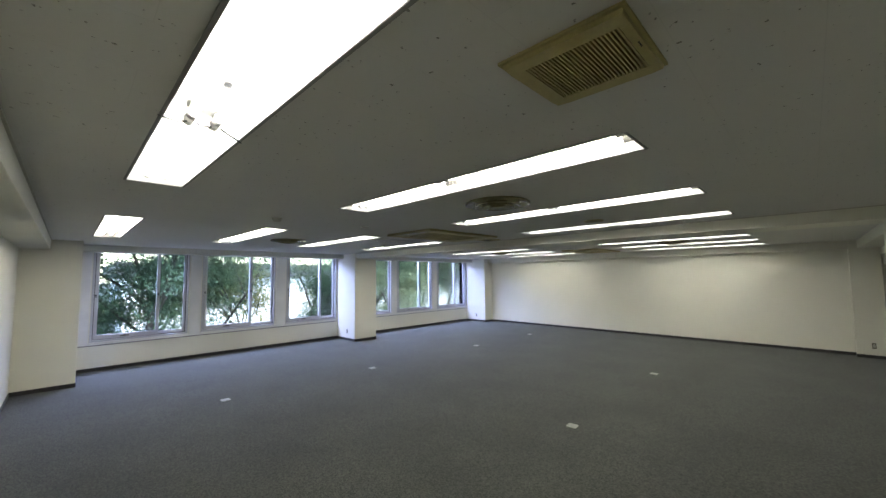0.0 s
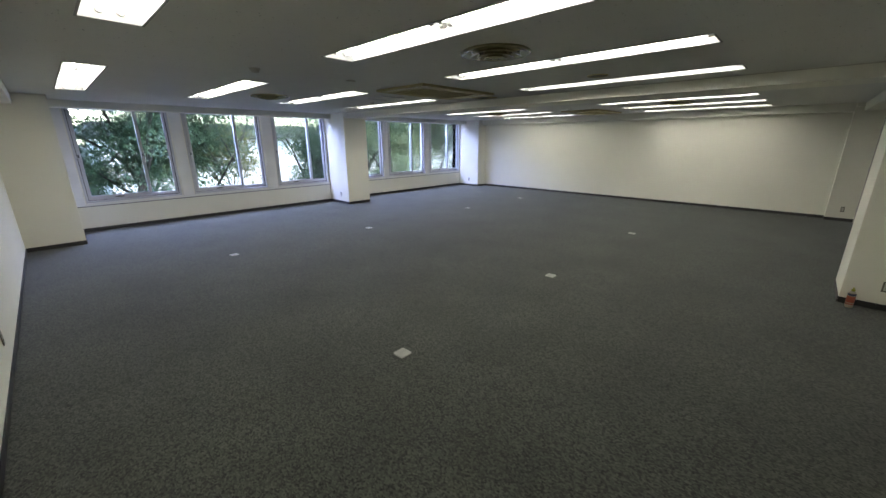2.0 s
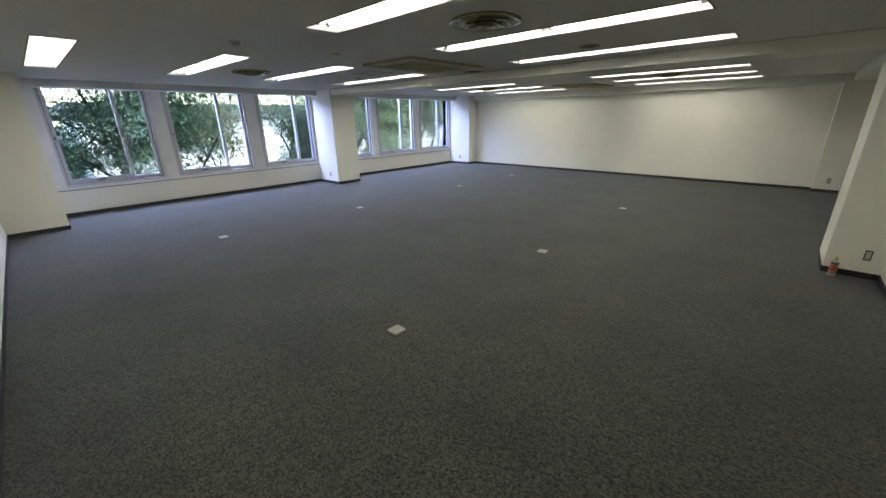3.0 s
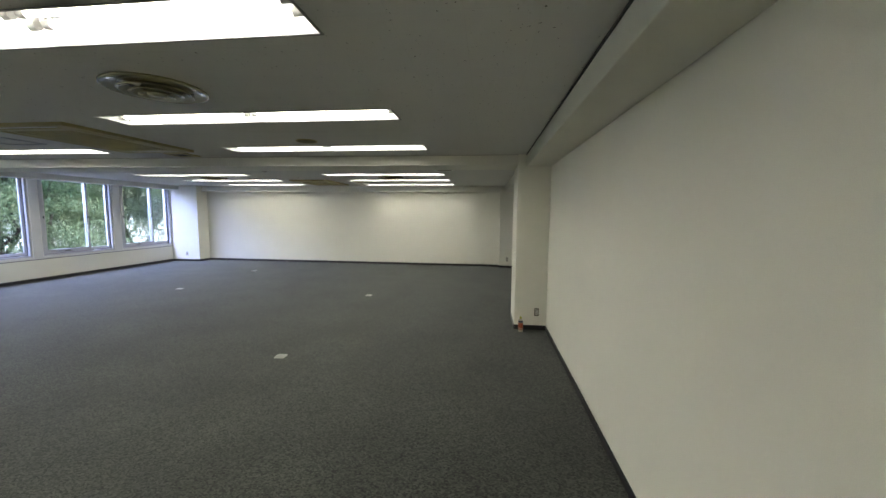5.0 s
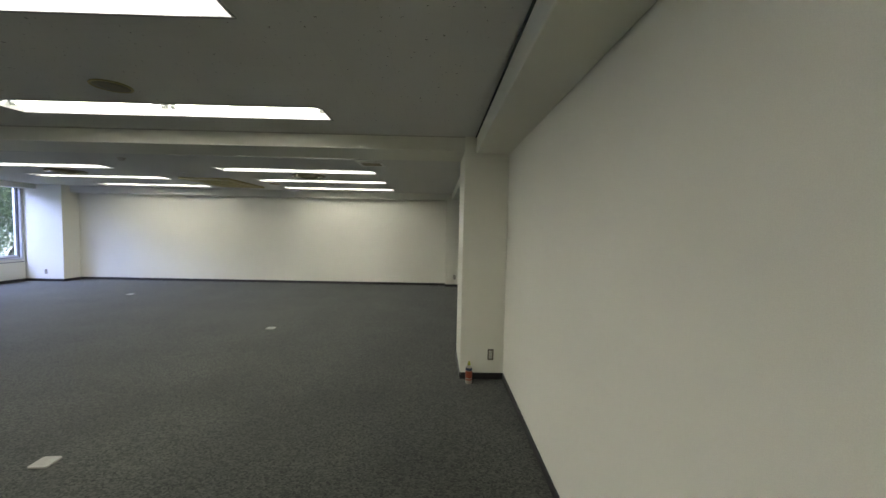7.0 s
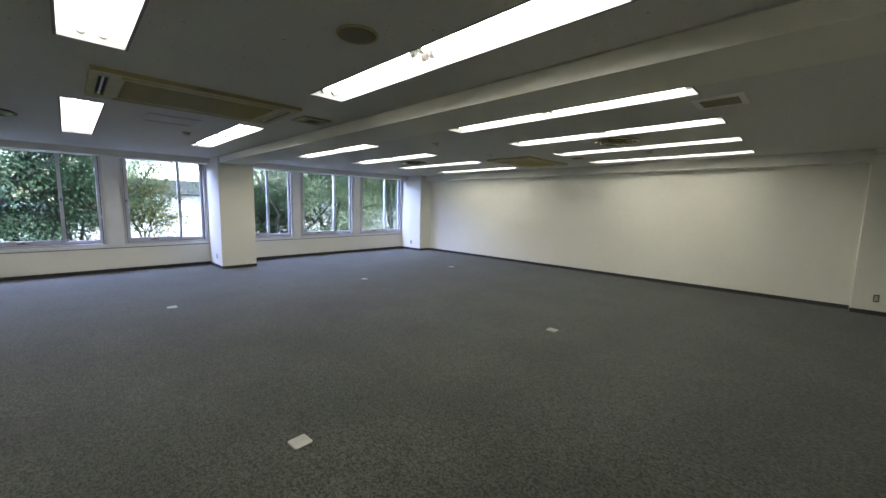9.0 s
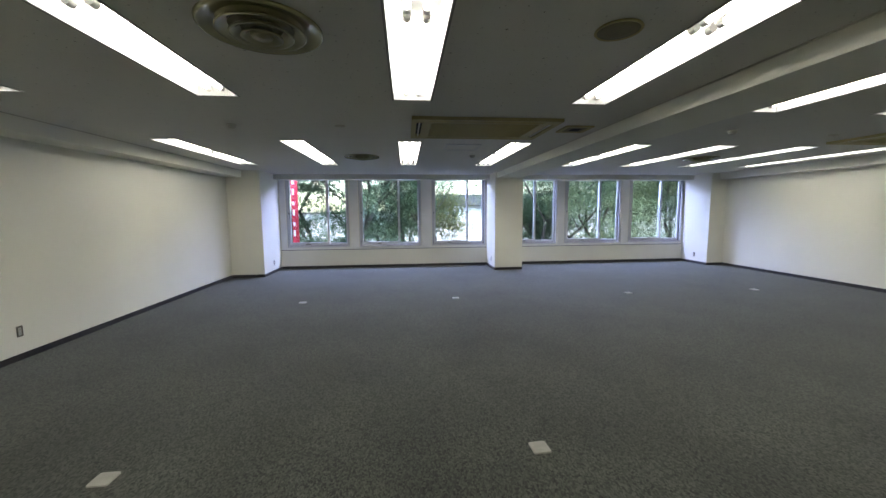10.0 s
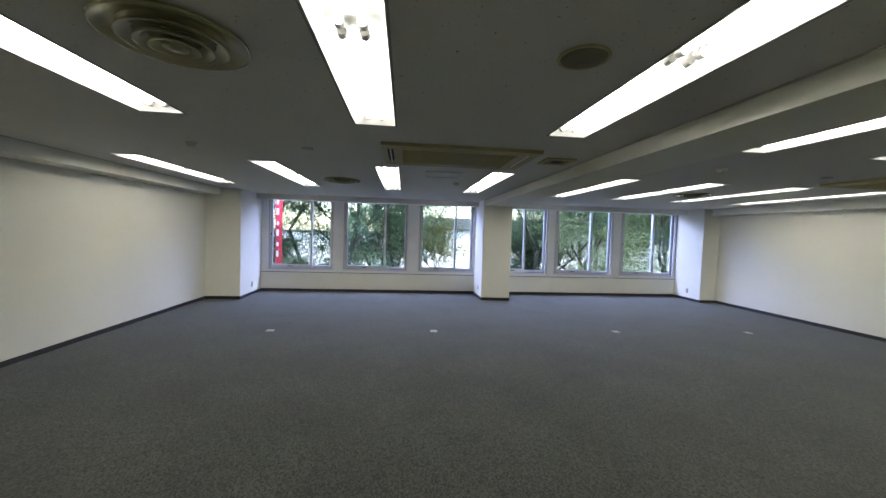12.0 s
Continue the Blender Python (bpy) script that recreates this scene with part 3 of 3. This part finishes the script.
def floor_outlet(x, y, rz):
    g = thing("floor_outlet", x, y, 0, "pale beige square floor outlet cover set on the carpet", "floor outlet", "floor outlet covers", rz)
    bm = box(bmesh.new(), -0.056, -0.056, 0, 0.056, 0.056, 0.009)
    bmesh.ops.bevel(bm, geom=[e for e in bm.edges if abs(e.verts[0].co.z - e.verts[1].co.z) > 0.005], offset=0.014, segments=4, affect="EDGES", profile=0.5)
    bmesh.ops.bevel(bm, geom=[e for e in bm.edges if min(v.co.z for v in e.verts) > 0.008], offset=0.003, segments=2, affect="EDGES", profile=0.5)
    part("cover", bm, COVER, g)
    part("lid", box(bmesh.new(), -0.03, -0.03, 0.009, 0.03, 0.03, 0.0102, 0.0005), COVER, g)
    return g


fo = floor_outlet(2.44, 2.42, 0)
for x, y, rz in ((4.942, 2.425, 3), (8.035, 2.42, -2), (2.45, 6.42, 1), (4.95, 6.415, -3), (8.025, 6.415, 2), (10.43, 6.37, 0)):
    copy_thing(fo, pose(x, y, 0, 0, 0, rz))


# ---- spray bottle by the column ----
bo = thing("cleaner_bottle", 6.22, -0.29, 0, "small cleaner bottle with orange label and lime cap", "bottle")
part("body", lathe(bmesh.new(), [(0.0, 0.0), (0.029, 0.0), (0.032, 0.004), (0.032, 0.145), (0.029, 0.160), (0.016, 0.172), (0.013, 0.180)], 28), CREAM, bo)
part("label", lathe(bmesh.new(), [(0.0325, 0.055), (0.0329, 0.057), (0.0329, 0.122), (0.0325, 0.124)], 28), ORANGE, bo, "orange paper label")
part("band", lathe(bmesh.new(), [(0.0325, 0.130), (0.0331, 0.131), (0.0331, 0.146), (0.030, 0.154)], 28), NAVY, bo, "dark blue band")
part("stripe", lathe(bmesh.new(), [(0.0325, 0.034), (0.0329, 0.035), (0.0329, 0.046), (0.0325, 0.047)], 28), ORANGE, bo)
part("cap", lathe(bmesh.new(), [(0.014, 0.176), (0.0155, 0.178), (0.0155, 0.196), (0.009, 0.200), (0.008, 0.214), (0.0, 0.216)], 20), LIME, bo, "lime green screw cap")


# ---- doorway in the long wall ----
def louvre_door():
    x0, x1, h = DOOR
    g = thing("door_1", (x0 + x1) / 2, YS, 0, "grey-beige steel double door with a louvred leaf", "door", "", 0, "structure")
    hw = (x1 - x0) / 2
    fr = bmesh.new()
    box(fr, -hw - 0.04, -0.15, 0, -hw + 0.03, 0.02, h + 0.04, 0.003)
    box(fr, hw - 0.03, -0.15, 0, hw + 0.04, 0.02, h + 0.04, 0.003)
    box(fr, -hw + 0.03, -0.15, h - 0.03, hw - 0.03, 0.018, h + 0.038, 0.003)
    part("door_frame", fr, DOORM, g)
    split = hw - 0.66
    leaf = part("leaf", box(bmesh.new(), -hw + 0.032, -0.045, 0.01, split - 0.012, 0.0, h - 0.033, 0.003), DOORM, g)
    hd = bmesh.new()
    cyl(hd, pose(split - 0.09, 0.0, 1.0, -90), 0.025, 0.025, 0.012)
    cyl(hd, pose(split - 0.09, 0.010, 1.0, -90), 0.010, 0.010, 0.045)
    box(hd, split - 0.21, 0.045, 0.988, split - 0.08, 0.061, 1.012, 0.005)
    part("handle", hd, STEEL, leaf, "steel lever handle")
    # a black box gives the open gap its darkness
    part("gap", box(bmesh.new(), split - 0.012, -0.10, 0.01, split + 0.22, -0.030, h - 0.033), SEAL, g, "black filler standing in for the dark open gap between leaves")
    side = part("leaf", slab("y", (split + 0.22, 0.01), (hw - 0.032, h - 0.033), -0.045, 0.0, [(split + 0.26, 0.62, hw - 0.07, h - 0.16)]), DOORM, g)
    n = 22
    for k in range(n):
        zz = 0.65 + k * (h - 0.84) / (n - 1)
        s = part("slat", box(bmesh.new(), split + 0.26, -0.020, -0.014, hw - 0.07, 0.006, 0.014), SLAT, side)
        s.matrix_basis = pose(0, -0.008, zz)
    for zz in (0.25, 1.05, 1.80):
        part("hinge", cyl(bmesh.new(), pose(hw - 0.03, 0.026, zz), 0.010, 0.010, 0.10, 12), STEEL, side, "steel hinge")
    # black sheet for the unlit space seen between the louvres
    part("backing", box(bmesh.new(), -hw + 0.03, -0.14, 0.0, hw - 0.03, -0.11, h - 0.03), DARK, g)
    return g


louvre_door()
jb = thing("junction_box", 12.14, -0.25, ZC, "small painted cable box in the ceiling corner", "cable box")
part("body", box(bmesh.new(), -0.055, -0.05, -0.075, 0.055, 0.05, 0.0, 0.006), PAINT, jb)

# ---- outside ----
GROUND = -3.6
solid("ground", box(bmesh.new(), -400, -300, GROUND - 0.3, 400, 900, GROUND), ASPHALT, "grey asphalt street and yard below the windows", "ground")
solid("facade_lower", box(bmesh.new(), XW - 0.2, YN + 0.02, GROUND, XE + 0.2, YN + 0.2, -0.2), FACADE, "painted storey wall below the office", "wall")

banner = thing("street_banner", 1.13, 10.86, 0.58, "tall red hanging banner with white characters outside the window", "banner")
cl = bmesh.new()
grid = bmesh.ops.create_grid(cl, x_segments=6, y_segments=40, size=0.5)
for v in cl.verts:
    u, t = v.co.x, v.co.y
    v.co = Vector((u * 0.17, 0.012 * math.sin(t * 9 + u * 3), (t + 0.5) * 3.0))
bmesh.ops.solidify(cl, geom=list(cl.faces), thickness=0.003)
part("cloth", cl, RED, banner)
for k in range(9):
    zz = 0.22 + k * 0.28
    bw = bmesh.new()
    box(bw, -0.055, -0.022, zz, 0.0, -0.016, zz + (0.10 if k % 2 else 0.16), 0.002)
    part("character", bw, BANNERW, banner, "white printed character")
rod = bmesh.new()
cyl(rod, pose(-0.11, 0, 3.0, 0, 90), 0.012, 0.012, 0.22, 10)
cyl(rod, pose(-0.10, 0.0, 3.0, 90), 0.012, 0.012, 0.63, 10)
part("bracket", rod, STEEL, banner)


def tree(x, y, height, radius, leaf, seed, count=7000, low=0.25, size=0.108, label="broadleaf street tree with dense dark green crown"):
    rnd = random.Random(seed)
    g = thing("tree", x, y, GROUND, label, "tree", "street trees")
    wood = bmesh.new()
    tips = []

    def limb(p, way, length, r, depth):
        q = p
        steps = 3
        for k in range(steps):
            way = (way + Vector((rnd.uniform(-.25, .25), rnd.uniform(-.25, .25), rnd.uniform(-.05, .2)))).normalized()
            e = q + way * (length / steps)
            ra, rb = r * (1 - 0.25 * k / steps), r * (1 - 0.25 * (k + 1) / steps)
            m = Matrix.Translation(q) @ way.to_track_quat("Z", "Y").to_matrix().to_4x4()
            cyl(wood, m, ra, rb, (e - q).length * 1.03, 7)
            q = e
            if depth < 3 and k:
                for _ in range(2):
                    side = (way * 0.6 + Vector((rnd.uniform(-1, 1), rnd.uniform(-1, 1), rnd.uniform(-.1, .7)))).normalized()
                    limb(q, side, length * rnd.uniform(0.5, 0.75), r * 0.5, depth + 1)
            if depth >= 1:
                tips.append(q)
        tips.append(q)

    limb(Vector((0, 0, 0)), Vector((0, 0, 1)), height * 0.62, 0.085 * height / 7, 0)
    part("trunk", wood, BARK, g)
    verts, faces = [], []
    centre = Vector((0, 0, height * (0.5 + low / 2)))
    boughs = []
    for _ in range(int(30 * radius)):
        d = Vector((rnd.gauss(0, 1), rnd.gauss(0, 1), rnd.gauss(0, 1))).normalized() * (rnd.random() ** 0.42)
        boughs.append(centre + Vector((d.x * radius, d.y * radius, d.z * height * (0.5 - low / 2))))
    boughs += [t for t in tips if t.z > height * low and rnd.random() < 0.5]
    # each bough is a drooping, flattened spray that leans its own way and has its own fullness
    sprays = []
    for p in boughs:
        out = Vector((p.x, p.y, 0)) + Vector((rnd.gauss(0, .4), rnd.gauss(0, .4), 0))
        out = (out.normalized() + Vector((0, 0, rnd.uniform(-0.55, 0.15)))).normalized()
        side = out.cross(Vector((0, 0, 1))).normalized()
        sprays.append((p, out, side, side.cross(out), rnd.uniform(0.25, 0.60)))
    weights = list(itertools.accumulate(w[4] ** 2 for w in sprays))
    for _ in range(count):
        p, out, side, over, wide = rnd.choices(sprays, cum_weights=weights)[0]
        p = p + out * rnd.gauss(0, wide * 1.1) + side * rnd.gauss(0, wide * 0.7) + over * rnd.gauss(0, wide * 0.22)
        a = (out * 0.7 + Vector((rnd.uniform(-1, 1), rnd.uniform(-1, 1), rnd.uniform(-0.9, 0.2)))).normalized()
        b = a.cross(over + Vector((rnd.uniform(-.6, .6), rnd.uniform(-.6, .6), rnd.uniform(-.6, .6)))).normalized()
        up = a.cross(b)
        s = size * rnd.uniform(0.6, 1.35)
        k = len(verts)
        verts += [p, p + a * s * 0.5 + b * s * 0.20 + up * s * 0.08, p + a * s, p + a * s * 0.5 - b * s * 0.20 + up * s * 0.08]
        faces += [(k, k + 1, k + 2), (k, k + 2, k + 3)]
    me = bpy.data.meshes.new("crown")
    me.from_pydata([tuple(v) for v in verts], [], faces)
    me.materials.append(leaf)
    cr = new("crown", me)
    cr.parent = g
    return g


TREE_LABELS = {"leaf_dark": "broadleaf street tree with dense dark green crown", "leaf_pale": "street tree with fine pale green foliage", "leaf_yellow": "small tree with yellowish green leaves"}
for k, (x, y, h, r, leaf, count) in enumerate((
        (-0.8, 15.2, 8.6, 2.2, LEAF_A, 44000), (2.2, 14.4, 8.6, 2.2, LEAF_A, 44000), (4.2, 16.0, 7.6, 1.4, LEAF_A, 20000), (-4.4, 17.5, 8.2, 2.4, LEAF_A, 18000), (0.6, 17.2, 8.4, 2.3, LEAF_A, 34000), (3.6, 17.8, 7.8, 1.9, LEAF_A, 26000),
        (8.9, 15.6, 7.6, 1.0, LEAF_A, 16000), (12.6, 15.2, 7.6, 1.9, LEAF_B, 40000), (15.8, 15.4, 7.3, 2.2, LEAF_B, 40000), (19.6, 15.8, 7.4, 2.4, LEAF_B, 26000),
        (23.8, 17.0, 7.6, 2.6, LEAF_B, 24000), (14.0, 19.6, 7.8, 2.5, LEAF_B, 20000), (18.6, 20.4, 8.0, 2.8, LEAF_B, 22000), (28.5, 19.0, 8.0, 2.8, LEAF_B, 20000), (4.2, 20.5, 5.2, 1.8, LEAF_C, 12000), (6.4, 17.2, 5.3, 1.1, LEAF_C, 11000), (14.3, 17.4, 7.0, 2.0, LEAF_B, 24000), (10.4, 17.6, 5.6, 1.2, LEAF_B, 14000))):
    tree(x, y, h, r, leaf, 40 + k, int(count * 1.4), low=0.16, size=0.102, label=TREE_LABELS[leaf.name])


for k, (x, y, h, r) in enumerate(((-6.0, 21.5, 4.3, 1.9), (-2.6, 21.0, 4.0, 1.7), (0.8, 21.8, 4.2, 1.8), (11.4, 19.8, 4.4, 1.7))):
    tree(x, y, h, r, LEAF_A, 80 + k, 14000, low=0.0, size=0.12, label="low rounded shrub with dark green leaves beyond the trees")


def far_building(x, y, w, d, wall_top, roof_top, label):
    g = thing("low_building", x, y, GROUND, label, "building")
    part("wall", box(bmesh.new(), -w / 2, 0, 0, w / 2, d, wall_top - GROUND), FACADE, g)
    part("roof", box(bmesh.new(), -w / 2 - 0.6, -0.8, wall_top - GROUND, w / 2 + 0.6, d + 0.8, roof_top - GROUND, 0.08), FACADEG, g, "grey roof fascia")
    return g


far_building(26, 40, 44, 14, 1.9, 3.15, "low white building with a deep grey roof fascia")
# added block, so gaps in the left trees show white instead of ground
far_building(-16, 44, 36, 12, 1.2, 1.35, "long low white building added as a bright backdrop behind the trees, with a thin grey roof edge")
